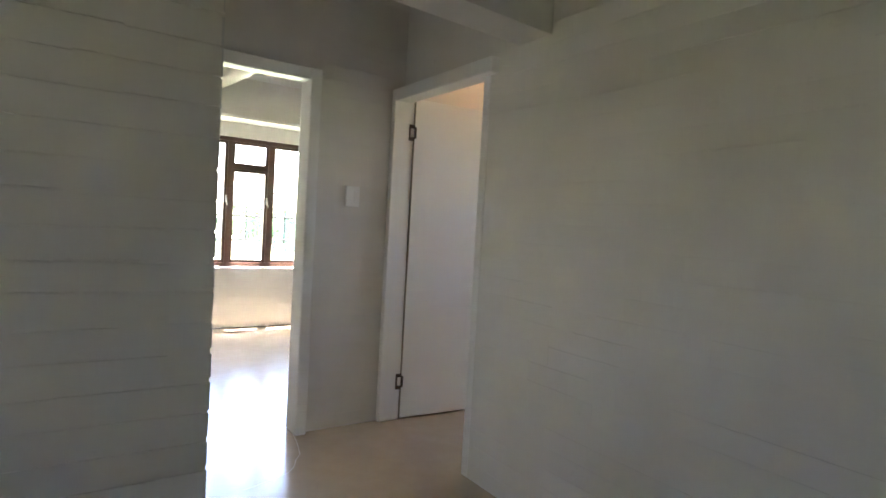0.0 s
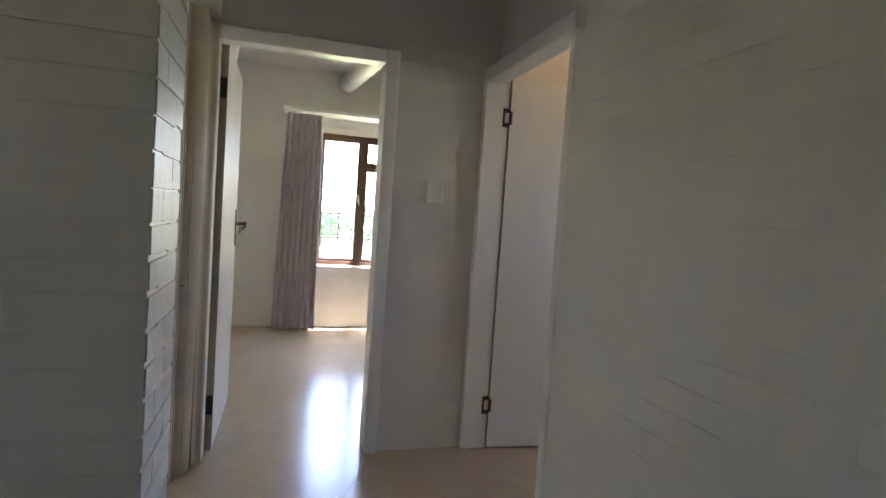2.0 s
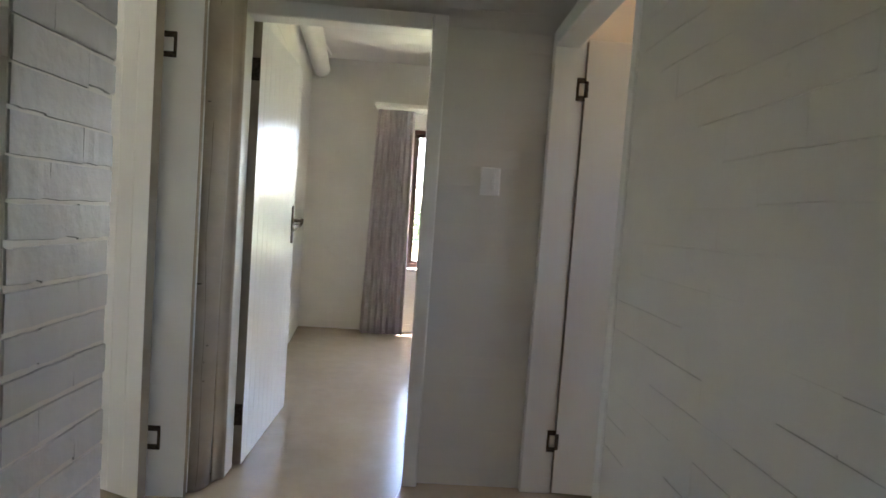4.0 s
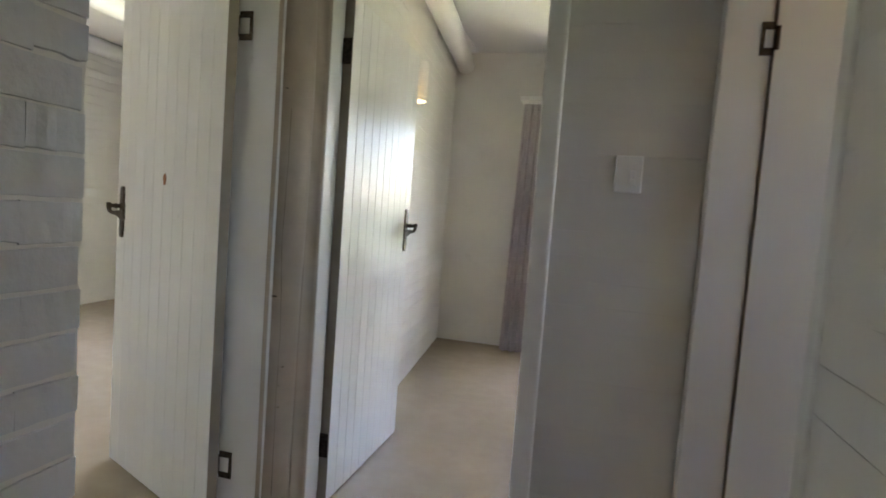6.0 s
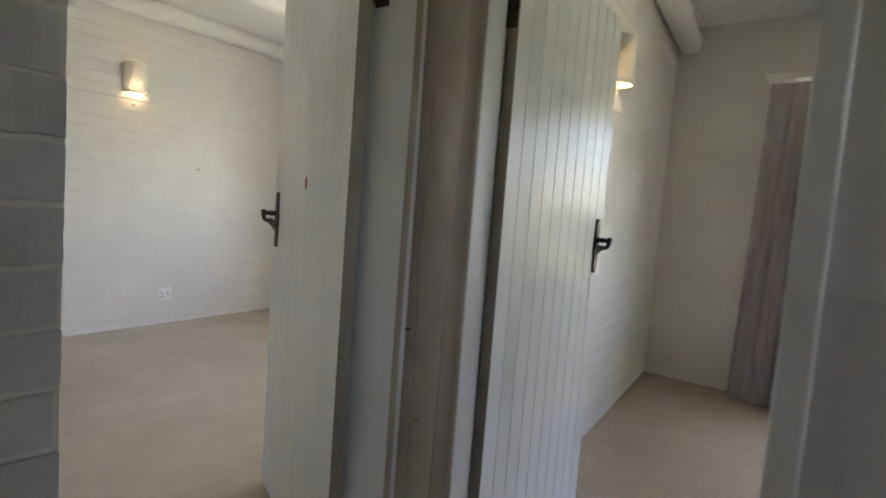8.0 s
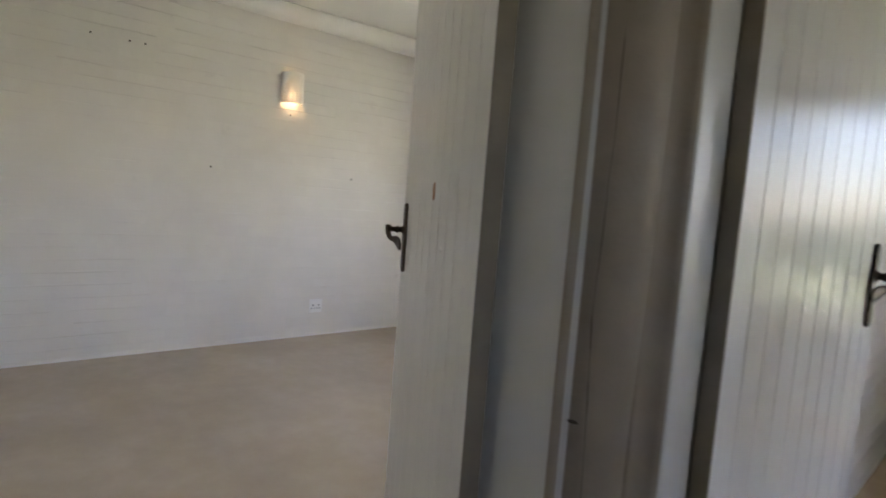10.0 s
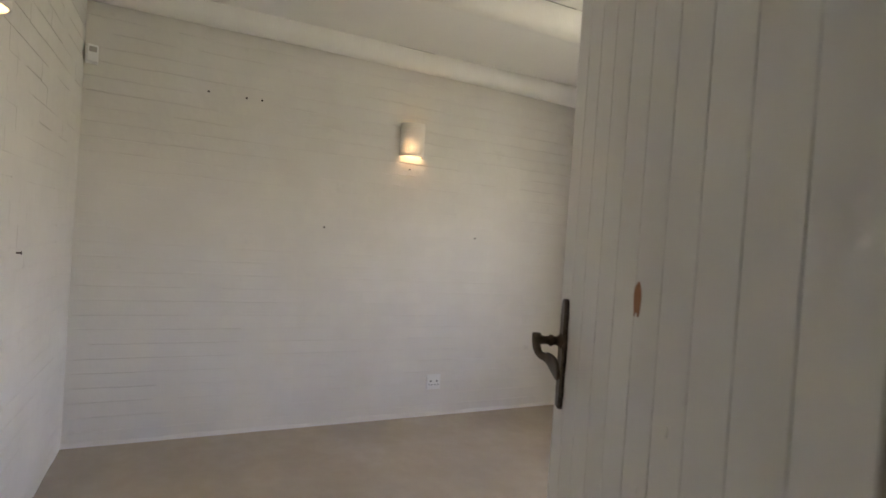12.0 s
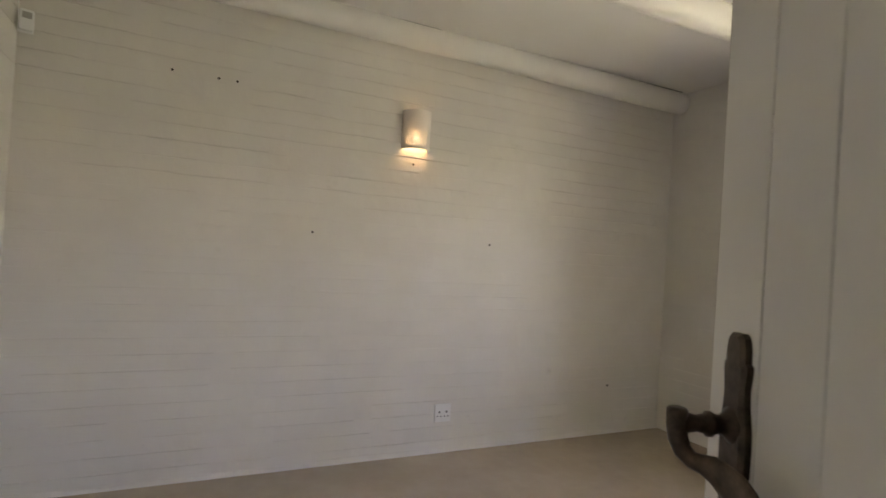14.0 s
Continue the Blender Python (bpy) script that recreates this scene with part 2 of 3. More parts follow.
solid("wall_west", [(-5.41, -5.26, -4.6, -3.5, 0, H), (-5.41, -5.26, -3.1, -1.43, 0, H), (-5.41, -5.26, -3.5, -3.1, 0, 1.2), (-5.41, -5.26, -3.5, -3.1, 1.9, H)], WALL, "white painted brick wall closing the passage", "wall")
beam = solid("lintel_beam", [(-1.40, -0.052, -1.32, -1.12, 2.09, H - 0.002)], PLASTER, "white plastered beam over the passage opening", "beam")
for v in beam.data.vertices:
    v.co.y += 0.085 * (v.co.x + 0.05)
solid("ceiling_rooms", [(-1.93, 2.32, 0.0, 3.42, H, H + 0.1), (-5.41, 2.32, -4.75, 0.0, H, H + 0.1)], CEIL, "flat white ceiling boards above painted poles", "ceiling")
bedroom_ceiling = solid("ceiling_bedroom", [(-5.5, -1.6, 0, 4.35, 0, 0.03)], CEIL, "flat white ceiling boards of the bedroom", "ceiling")
bedroom_ceiling.matrix_world = pose(0, -1.27, 2.655, 0.55, 0, 0)


def gum_pole(name, p, q, r, label, seed, category="beam", material=POLE):
    """A painted gum pole: uneven round timber with a long drying crack."""
    rng = random.Random(seed)
    bm = bmesh.new()
    p, q = Vector(p), Vector(q)
    d = (q - p)
    n, seg = max(8, int(d.length / 0.09)), 28
    turn = d.to_track_quat("Z", "Y").to_matrix()
    rings = []
    ph = rng.uniform(0, 6)
    for i in range(n + 1):
        t = i / n
        c = p + d * t
        c += turn @ Vector((0.006 * math.sin(ph + 2.2 * t * d.length), 0.006 * math.cos(ph + 1.7 * t * d.length), 0))
        ring = []
        for k in range(seg):
            a = 2 * math.pi * k / seg
            w = noise.noise(Vector((math.cos(a) * 1.2 + seed, math.sin(a) * 1.2, t * d.length * 1.6)))
            ring.append(bm.verts.new(c + turn @ Vector((math.cos(a), math.sin(a), 0)) * (r * (1 + 0.05 * w))))
        rings.append(ring)
    for a, b in zip(rings, rings[1:]):
        for k in range(seg):
            bm.faces.new((a[k], a[(k + 1) % seg], b[(k + 1) % seg], b[k]))
    bm.faces.new(list(reversed(rings[0])))
    bm.faces.new(rings[-1])
    ob = new(name, finish(name, bm, material, True))
    return tagged(ob, label, category)


post = gum_pole("corner_post", (-1.537, -0.108, 0), (-1.537, -0.108, H), 0.078, "brown-cream painted round timber post with a drying crack", 3, "post", POST)
bm = bmesh.new()
crk = random.Random(8)
prev = None
for k in range(46):
    z = 0.02 + k * 0.0585
    a = -0.98 + 0.06 * math.sin(k * 0.23) + 0.03 * math.sin(k * 0.61) + crk.uniform(-0.02, 0.02) + 0.10 * (k / 46 - 0.5)
    q = Vector((-1.537 + 0.0795 * math.cos(a), -0.108 + 0.0795 * math.sin(a), z))
    if prev:
        rod(bm, prev, q, 0.0005 + 0.0007 * crk.random() ** 2, None, 5, False)
    prev = q
part("drying_crack", bm, CRACK, post, "dark drying crack down the post")
tagged(post, kind="structure")


def plaster_fillet(line, z1):
    """A hollow brown strip added for the shade between the post and a door frame: a bent line drawn upward."""
    bm = bmesh.new()
    cols = []
    for k in range(25):
        z = z1 * k / 24
        w = 0.0015 * noise.noise(Vector((line[0][0] * 9, z * 2.3, 1.0)))
        cols.append([bm.verts.new((x + w, y + w, z)) for x, y in line])
    for p, q in zip(cols, cols[1:]):
        for i in range(len(line) - 1):
            bm.faces.new((p[i], p[i + 1], q[i + 1], q[i]))
    bmesh.ops.recalc_face_normals(bm, faces=bm.faces)
    ob = part("plaster_fillet", bm, POST, post, "brown strip put in for the shade beside the post", True)
    sol = ob.modifiers.new("thickness", "SOLIDIFY")
    sol.thickness, sol.offset = 0.004, 0.0


# brown covers over the jamb faces, their shade put into the colour
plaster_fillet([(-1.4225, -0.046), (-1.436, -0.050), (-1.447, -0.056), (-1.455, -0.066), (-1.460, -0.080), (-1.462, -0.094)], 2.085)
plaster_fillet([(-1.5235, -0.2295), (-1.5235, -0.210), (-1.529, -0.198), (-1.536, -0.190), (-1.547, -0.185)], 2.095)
for a, z, w in ((-1.30, 0.88, 0.011), (-0.75, 0.62, 0.006), (-1.2, 1.62, 0.007), (-0.86, 0.47, 0.005), (-0.9, 0.55, 0.004)):
    bm = bmesh.new()
    bmesh.ops.create_uvsphere(bm, u_segments=10, v_segments=6, radius=1.0)
    bmesh.ops.scale(bm, vec=(0.003, w, w * 0.35), verts=bm.verts)
    knot = part("knot", bm, CRACK, post, "small dark knot in the paint", True)
    knot.matrix_local = pose(-1.537 + 0.0775 * math.cos(a), -0.108 + 0.0775 * math.sin(a), z, 0, 12, math.degrees(a))
for seed, (p, q, r) in enumerate([((-5.185, -1.26, 2.632), (-5.405, 3.07, 2.628), 0.085), ((-4.0, -1.26, 2.59), (-4.22, 3.07, 2.63), 0.085),
                                  ((-2.8, -1.26, 2.59), (-3.0, 3.07, 2.63), 0.085), ((-1.39, 0.17, 2.625), (-1.715, 3.24, 2.605), 0.085),
                                  ((-0.16, 0.17, 2.64), (-0.50, 3.24, 2.62), 0.085), ((1.1, 0.17, 2.64), (0.8, 3.24, 2.62), 0.085)]):
    pole = tagged(gum_pole("roof_pole", p, q, r, "white painted round roof pole under the ceiling", 11 + seed), group="roof poles")
    if seed < 3:
        # broken dark rods stand in for the shadow line where pole meets ceiling
        bm = bmesh.new()
        p, q = Vector(p), Vector(q)
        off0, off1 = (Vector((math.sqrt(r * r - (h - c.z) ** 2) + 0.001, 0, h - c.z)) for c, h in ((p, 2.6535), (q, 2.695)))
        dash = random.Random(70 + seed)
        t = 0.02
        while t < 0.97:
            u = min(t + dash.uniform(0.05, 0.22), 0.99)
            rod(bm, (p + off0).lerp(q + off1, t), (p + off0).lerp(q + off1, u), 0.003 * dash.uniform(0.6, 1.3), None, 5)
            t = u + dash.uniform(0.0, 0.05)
        part("shadow_gap", bm, GAP, pole, "dark rods put in for the shade between pole and ceiling board")

# ---- doors ----


def door_frame(name, label, pieces, m, bevel=0.008):
    """Jambs and head as boxes; local x along the wall, y through it."""
    ob = thing(name, label, "door frame", "", "structure")
    for k, b in pieces:
        bm = bmesh.new()
        box(bm, *b, bevel=bevel, segments=3)
        part(k, bm, TRIM, ob)
    ob.matrix_world = m
    return ob


LEAF_W, LEAF_H, LEAF_T = 0.805, 2.03, 0.04


def tube(bm, stations, seg=14):
    """A closed skin through stations of (centre, radius up, radius across)."""
    rings = []
    for k, (c, ra, rb) in enumerate(stations):
        c = Vector(c)
        d = (Vector(stations[min(k + 1, len(stations) - 1)][0]) - Vector(stations[max(k - 1, 0)][0])).normalized()
        across = d.cross(Vector((0, 0, 1)))
        across = across.normalized() if across.length > 0.2 else Vector((0, 1, 0))
        up = across.cross(d).normalized()
        rings.append([bm.verts.new(c + up * (ra * math.cos(t)) + across * (rb * math.sin(t))) for t in (2 * math.pi * i / seg for i in range(seg))])
    for p, q in zip(rings, rings[1:]):
        for i in range(seg):
            bm.faces.new((p[i], p[(i + 1) % seg], q[(i + 1) % seg], q[i]))
    bm.faces.new(rings[0])
    bm.faces.new(rings[-1])
    bmesh.ops.recalc_face_normals(bm, faces=bm.faces)


def lever_handle(parent, x, z, side):
    """Long shaped back plate with a curled lever and a keyhole; side +1 or -1 is the face."""
    y0 = side * LEAF_T / 2
    bm = bmesh.new()
    prof = [(0.0, 0.008), (0.004, 0.013), (0.014, 0.0155), (0.026, 0.0155), (0.028, 0.0195), (0.034, 0.0195), (0.05, 0.0165), (0.075, 0.0175), (0.095, 0.0215), (0.115, 0.0225), (0.135, 0.0215), (0.155, 0.0175), (0.17, 0.0165), (0.186, 0.0195), (0.192, 0.0195), (0.194, 0.0155), (0.206, 0.0155), (0.216, 0.013), (0.22, 0.008)]
    for lift, k in ((0.0, 1.0), (0.006, 1.0), (0.009, 0.75)):
        for zz, hw in prof:
            bm.verts.new((x - hw * k, y0 + side * lift, z - 0.11 + 0.11 * (1 - k) * 0.12 + zz * (1 - 0.12 * (1 - k))))
            bm.verts.new((x + hw * k, y0 + side * lift, z - 0.11 + 0.11 * (1 - k) * 0.12 + zz * (1 - 0.12 * (1 - k))))
    bm.verts.ensure_lookup_table()
    n = len(prof) * 2
    v = bm.verts
    for layer in (0, 1):
        o, u = layer * n, (layer + 1) * n
        for i in range(len(prof) - 1):
            bm.faces.new((v[o + 2 * i], v[o + 2 * i + 2], v[u + 2 * i + 2], v[u + 2 * i]))
            bm.faces.new((v[o + 2 * i + 1], v[u + 2 * i + 1], v[u + 2 * i + 3], v[o + 2 * i + 3]))
        bm.faces.new((v[o], v[u], v[u + 1], v[o + 1]))
        bm.faces.new((v[o + n - 2], v[o + n - 1], v[u + n - 1], v[u + n - 2]))
    for i in range(len(prof) - 1):
        o = 2 * n
        bm.faces.new((v[o + 2 * i], v[o + 2 * i + 2], v[o + 2 * i + 3], v[o + 2 * i + 1]))
    bmesh.ops.recalc_face_normals(bm, faces=bm.faces)
    plate = part("handle_plate", bm, BRONZE, parent, "aged bronze door plate")
    bm = bmesh.new()
    zl = z + 0.025
    spindle = [(0.005, 0.0185), (0.010, 0.0175), (0.015, 0.012), (0.021, 0.0088), (0.027, 0.0095), (0.031, 0.0118), (0.035, 0.0118), (0.039, 0.009), (0.047, 0.0078), (0.055, 0.0092), (0.062, 0.0115), (0.066, 0.008)]
    tube(bm, [((x, y0 + side * d * 0.86, zl), r, r) for d, r in spindle])
    grip = [(0.0, 0.067, 0.0135, 0.009, 0.0075), (0.0, 0.067, 0.011, 0.0115, 0.0095), (0.0, 0.067, -0.002, 0.0115, 0.009), (-0.002, 0.066, -0.014, 0.0095, 0.008),
            (-0.006, 0.062, -0.024, 0.0085, 0.0072), (-0.014, 0.056, -0.0295, 0.008, 0.0065), (-0.024, 0.050, -0.0295, 0.009, 0.006), (-0.036, 0.045, -0.030, 0.0125, 0.0055),
            (-0.050, 0.041, -0.034, 0.016, 0.005), (-0.066, 0.038, -0.039, 0.0185, 0.0045), (-0.082, 0.037, -0.044, 0.018, 0.004), (-0.095, 0.037, -0.048, 0.012, 0.0035), (-0.101, 0.0375, -0.050, 0.004, 0.002)]
    tube(bm, [((x + gx, y0 + side * gy * 0.86, zl + gz), ra, rb) for gx, gy, gz, ra, rb in grip])
    part("lever", bm, BRONZE, plate, "curled bronze lever", True)
    bm = bmesh.new()
    rod(bm, (x, y0 + side * 0.0085, z - 0.04), (x, y0 + side * 0.0105, z - 0.04), 0.0045, 0.0045, 10)
    box(bm, x - 0.002, x + 0.002, min(y0 + side * 0.0085, y0 + side * 0.0105), max(y0 + side * 0.0085, y0 + side * 0.0105), z - 0.054, z - 0.04)
    part("keyhole", bm, DARK, plate)
    return plate


def plank_door(name, label, m, handle_z=1.115, flush=False, width=LEAF_W):
    """Leaf of tongue-and-groove boards; local x from the hinge, z up, thickness about y = 0."""
    ob = thing(name, label, "door", "panelled doors", "structure")
    bm = bmesh.new()
    box(bm, 0.004, width - 0.004, -LEAF_T / 2 + 0.0022, LEAF_T / 2 - 0.0022, 0.012, LEAF_H)
    part("core", bm, DOOR, ob)
    # both narrow edges of the leaf get a darker brown strip
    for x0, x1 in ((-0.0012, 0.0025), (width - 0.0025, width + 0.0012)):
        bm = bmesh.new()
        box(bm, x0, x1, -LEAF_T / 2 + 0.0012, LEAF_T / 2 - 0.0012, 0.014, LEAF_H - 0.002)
        part("leaf_edge", bm, EDGE, ob, "brown edge strip of the door leaf")
    n = 1 if flush else 10
    w = width / n
    bm = bmesh.new()
    box(bm, 0.0006, w - 0.0006, 0, 0.006, 0.010, LEAF_H + 0.002, bevel=0.0014, segments=1)
    me = finish("board", bm, DOOR)
    for i in range(n):
        for s in (1, -1):
            b = new("board", me)
            b.parent = ob
            b.matrix_local = pose(i * w if s > 0 else (i + 1) * w, s * (LEAF_T / 2 - 0.006), 0, 0, 0, 0 if s > 0 else 180)
    for s in (1, -1):
        lever_handle(ob, width - 0.058, handle_z, s)
    ob.matrix_world = m
    return ob


door_a = plank_door("door_1", "white enamelled board door standing open into the bedroom, with a paint chip", pose(-1.672, -0.2737, 0, 0, 0, 156.3), 1.125, width=0.846)
door_b = plank_door("door_2", "white enamelled board door standing open beside the bedroom wall", pose(-1.407, 0.072, 0, 0, 0, 89.6))
door_c = plank_door("door_3", "smooth white enamelled door standing open into the bathroom", pose(0.047, -0.031, 0, 0, 0, -4.0), flush=True)

# a chip of bare wood on the open bedroom door
bm = bmesh.new()
outline = [(-0.004, 0.026), (0.0, 0.03), (0.003, 0.025), (0.0075, 0.019), (0.009, 0.008), (0.0075, -0.006), (0.006, -0.018), (0.0055, -0.026), (0.003, -0.02), (0.0, -0.018), (-0.003, -0.026), (-0.006, -0.02), (-0.0075, -0.006), (-0.0085, 0.008), (-0.0065, 0.019)]
top = [bm.verts.new((x, 0.0006, z)) for x, z in outline]
bot = [bm.verts.new((x, -0.0006, z)) for x, z in outline]
bm.faces.new(top)
for k in range(len(top)):
    bm.faces.new((top[k], bot[k], bot[(k + 1) % len(top)], top[(k + 1) % len(top)]))
bmesh.ops.recalc_face_normals(bm, faces=bm.faces)
chip = part("paint_chip", bm, BARE, door_a, "chip of bare reddish wood")
chip.matrix_local = pose(0.412, LEAF_T / 2 + 0.0006, 1.272) @ Matrix.Diagonal((1.5, 1, 0.85, 1))

for bx_, bz_, br_ in ((0.255, 1.135, 0.006), (0.33, 1.035, 0.0035), (0.262, 1.02, 0.003), (0.21, 1.45, 0.0025)):
    bm = bmesh.new()
    bmesh.ops.create_uvsphere(bm, u_segments=10, v_segments=6, radius=br_)
    bmesh.ops.scale(bm, vec=(0.7, 0.25, 1.2), verts=bm.verts)
    flaw = part("paint_blister", bm, DOOR, door_a, "small blister in the paint", True)
    flaw.matrix_local = pose(bx_ + 0.04, LEAF_T / 2, bz_)

frame_a = door_frame("door_frame_1", "white painted timber door frame beside the post", [("jamb", (-0.05, 0, 0, 0.205, 0, 2.10)), ("jamb", (0.815, 0.865, 0, 0.205, 0, 2.10)), ("head", (0, 0.815, 0, 0.205, 2.05, 2.10))], pose(-1.526, -1.043, 0, 0, 0, 90), 0.003)
frame_b = door_frame("door_frame_2", "white painted frame of the bedroom door standing proud of the brick",
                     [("jamb", (-1.468, -1.421, -0.045, 0.06, 0, 2.09)), ("jamb", (-0.634, -0.568, -0.045, 0.12, 0, 2.09)), ("head", (-1.421, -0.634, -0.045, 0.06, 2.022, 2.09))], pose(0, 0, 0))
frame_c = door_frame("door_frame_3", "white plastered frame of the bathroom door standing proud of the wall",
                     [("jamb", (0.0, 0.042, 0, 0.142, 0, 2.07)), ("jamb", (0.868, 0.918, 0.042, 0.142, 0, 1.996)), ("head", (0.042, 0.975, 0, 0.11, 1.995, 2.07))], pose(-0.10, -0.001, 0, 0, 0, -90))


def hinge(parent, p, turn, s=1, solid_plate=False, second=True):
    """Butt hinge: dark plate with a painted middle, and a knuckle; local x along the plate, y out of the jamb."""

    def bx(bm, x0, x1, *rest, **kw):
        box(bm, min(s * x0, s * x1), max(s * x0, s * x1), *rest, **kw)

    kx = -0.031 if second else -0.018
    for z in (0.247, 1.82):
        bm = bmesh.new()
        bx(bm, -0.026, 0.026, 0, 0.003, -0.05, -0.027, bevel=0.001, segments=1)
        bx(bm, -0.026, 0.026, 0, 0.003, 0.027, 0.05, bevel=0.001, segments=1)
        bx(bm, 0.014, 0.026, 0, 0.003, -0.027, 0.027)
        h = part("hinge", bm, BRONZE, parent, "dark bronze butt hinge")
        h.matrix_world = pose(p[0], p[1], z, 0, 0, turn)
        bm = bmesh.new()
        bx(bm, -0.026, 0.014, 0, 0.002, -0.027, 0.027)
        part("hinge_middle", bm, BRONZE if solid_plate else TRIM, h, "" if solid_plate else "painted-over middle of the hinge plate")
        bm = bmesh.new()
        for k in (-1, 0, 1):
            rod(bm, (kx * s, 0.005, k * 0.024 - 0.0115), (kx * s, 0.005, k * 0.024 + 0.0115), 0.0085, None, 12)
        if second and not solid_plate:
            bx(bm, -0.05, -0.03, 0.001, 0.006, -0.024, 0.024)
        part("knuckle", bm, BRONZE, h)


bpy.context.view_layer.update()
hinge(frame_a, (-1.652, -0.229), 180, -1)
hinge(frame_c, (0.033, -0.043), 180, 1, second=False)
hinge(door_b, (-1.416, 0.069), 180, -1, True)

# ---- window ----


LATCH = mat("latch_metal", (0.6, 0.56, 0.48), 0.35, 0.7)


def window(name, x0, x1, y, z0, z1, label):
    ob = thing(name, label, "window", "", "structure")

    def bar(nm, a, b, c, d, y0, y1, material=TIMBER, bevel=0.004, parent=ob):
        bm = bmesh.new()
        box(bm, a, b, y0, y1, c, d, bevel=bevel)
        return part(nm, bm, material, parent)

    f = 0.045
    bar("window_frame", x0, x1, z1 - f, z1, y, y + 0.07)
    bar("window_frame", x0, x1, z0, z0 + f, y, y + 0.07)
    bar("window_frame", x0, x0 + f, z0 + f, z1 - f, y, y + 0.07)
    bar("window_frame", x1 - f, x1, z0 + f, z1 - f, y, y + 0.07)
    bays = [x0 + f + (x1 - x0 - 2 * f) * i / 3 for i in range(4)]
    for b in bays[1:3]:
        bar("mullion", b - 0.025, b + 0.025, z0 + f, z1 - f, y, y + 0.065)
    for i in range(3):
        a, b = bays[i] + (0.025 if i else 0), bays[i + 1] - (0.025 if i < 2 else 0)
        lights = [(z0 + f, z1 - f)] if i != 1 else [(z0 + f, z1 - f - 0.30), (z1 - f - 0.26, z1 - f)]
        if i == 1:
            bar("transom", a, b, z1 - f - 0.30, z1 - f - 0.26, y, y + 0.065)
        for c, d in lights:
            s = 0.03
            sash = bar("sash", a, a + s, c, d, y + 0.012, y + 0.055)
            for q in ((b - s, b, c, d), (a + s, b - s, c, c + s), (a + s, b - s, d - s, d)):
                bar("sash_rail", *q, y + 0.012, y + 0.055, parent=sash)
            g = bar("pane", a + s, b - s, c + s, d - s, y + 0.03, y + 0.034, GLASS, 0, sash)
            g.visible_shadow = False
    for b in bays[1:3]:
        bm = bmesh.new()
        box(bm, b - 0.04, b - 0.022, y - 0.010, y + 0.004, z0 + 0.70, z0 + 0.78, bevel=0.003)
        rod(bm, (b - 0.031, y - 0.010, z0 + 0.745), (b - 0.031, y - 0.035, z0 + 0.735), 0.006, 0.008, 8)
        rod(bm, (b - 0.031, y - 0.033, z0 + 0.74), (b - 0.02, y - 0.035, z0 + 0.67), 0.007, 0.005, 8)
        part("latch", bm, LATCH, ob, "pale metal window latch")
    for zz in (z0 + 0.30, z0 + 0.565, z0 + 0.84):
        bm = bmesh.new()
        rod(bm, (x0 + 0.02, y + 0.10, zz), (x1 - 0.02, y + 0.10, zz), 0.010, None, 8)
        part("burglar_bar", bm, IRON, ob)
    for i in range(3):
        xx = (bays[i] + bays[i + 1]) / 2
        bm = bmesh.new()
        rod(bm, (xx, y + 0.10, z0 + 0.26), (xx, y + 0.10, z0 + 0.66), 0.008, None, 8)
        part("burglar_bar", bm, IRON, ob)
    bm = bmesh.new()
    box(bm, x0 - 0.03, x1 + 0.03, y - 0.075, y + 0.01, z0 - 0.035, z0 - 0.004, bevel=0.006)
    part("window_sill", bm, PLASTER, ob)
    return ob


window("window_1", WX0, WX1, 3.30, WZ0, WZ1, "reddish-brown timber window with burglar bars")

# ---- curtain ----
curtain = thing("curtain", "grey-mauve pleated floor-length curtain drawn aside", "curtain")
bm = bmesh.new()
cols, rows_n = 150, 40
grid = []
for j in range(rows_n + 1):
    t = j / rows_n
    z = 2.215 - t * 2.19
    wid = 0.35 + 0.09 * t ** 0.7
    row = []
    for i in range(cols + 1):
        u = i / cols
        ph = 2 * math.pi * 7 * u + 0.5 * math.sin(2.2 * t + 9 * u)
        amp = 0.018 + (0.026 + 0.012 * math.sin(u * 23)) * min(1.0, max(0.0, t - 0.03) * 5)
        x = -1.105 - 0.065 * t ** 0.8 + wid * u + 0.008 * math.sin(ph * 2)
        row.append(bm.verts.new((x, 3.00 + amp * math.sin(ph) + 0.012 * math.sin(7 * u + 3 * t), z)))
    grid.append(row)
for a, b in zip(grid, grid[1:]):
    for i in range(cols):
        bm.faces.new((a[i], a[i + 1], b[i + 1], b[i]))
drape = part("drape", bm, CLOTH, curtain, smooth=True)
sol = drape.modifiers.new("thickness", "SOLIDIFY")
sol.thickness = 0.002
bm = bmesh.new()
box(bm, -1.14, 0.95, 2.95, 3.237, 2.235, 2.27, bevel=0.005)
shelf = tagged(new("curtain_pelmet", finish("curtain_pelmet", bm, TRIM)), "white painted pelmet board above the window", "pelmet")

# ---- wall lamps ----


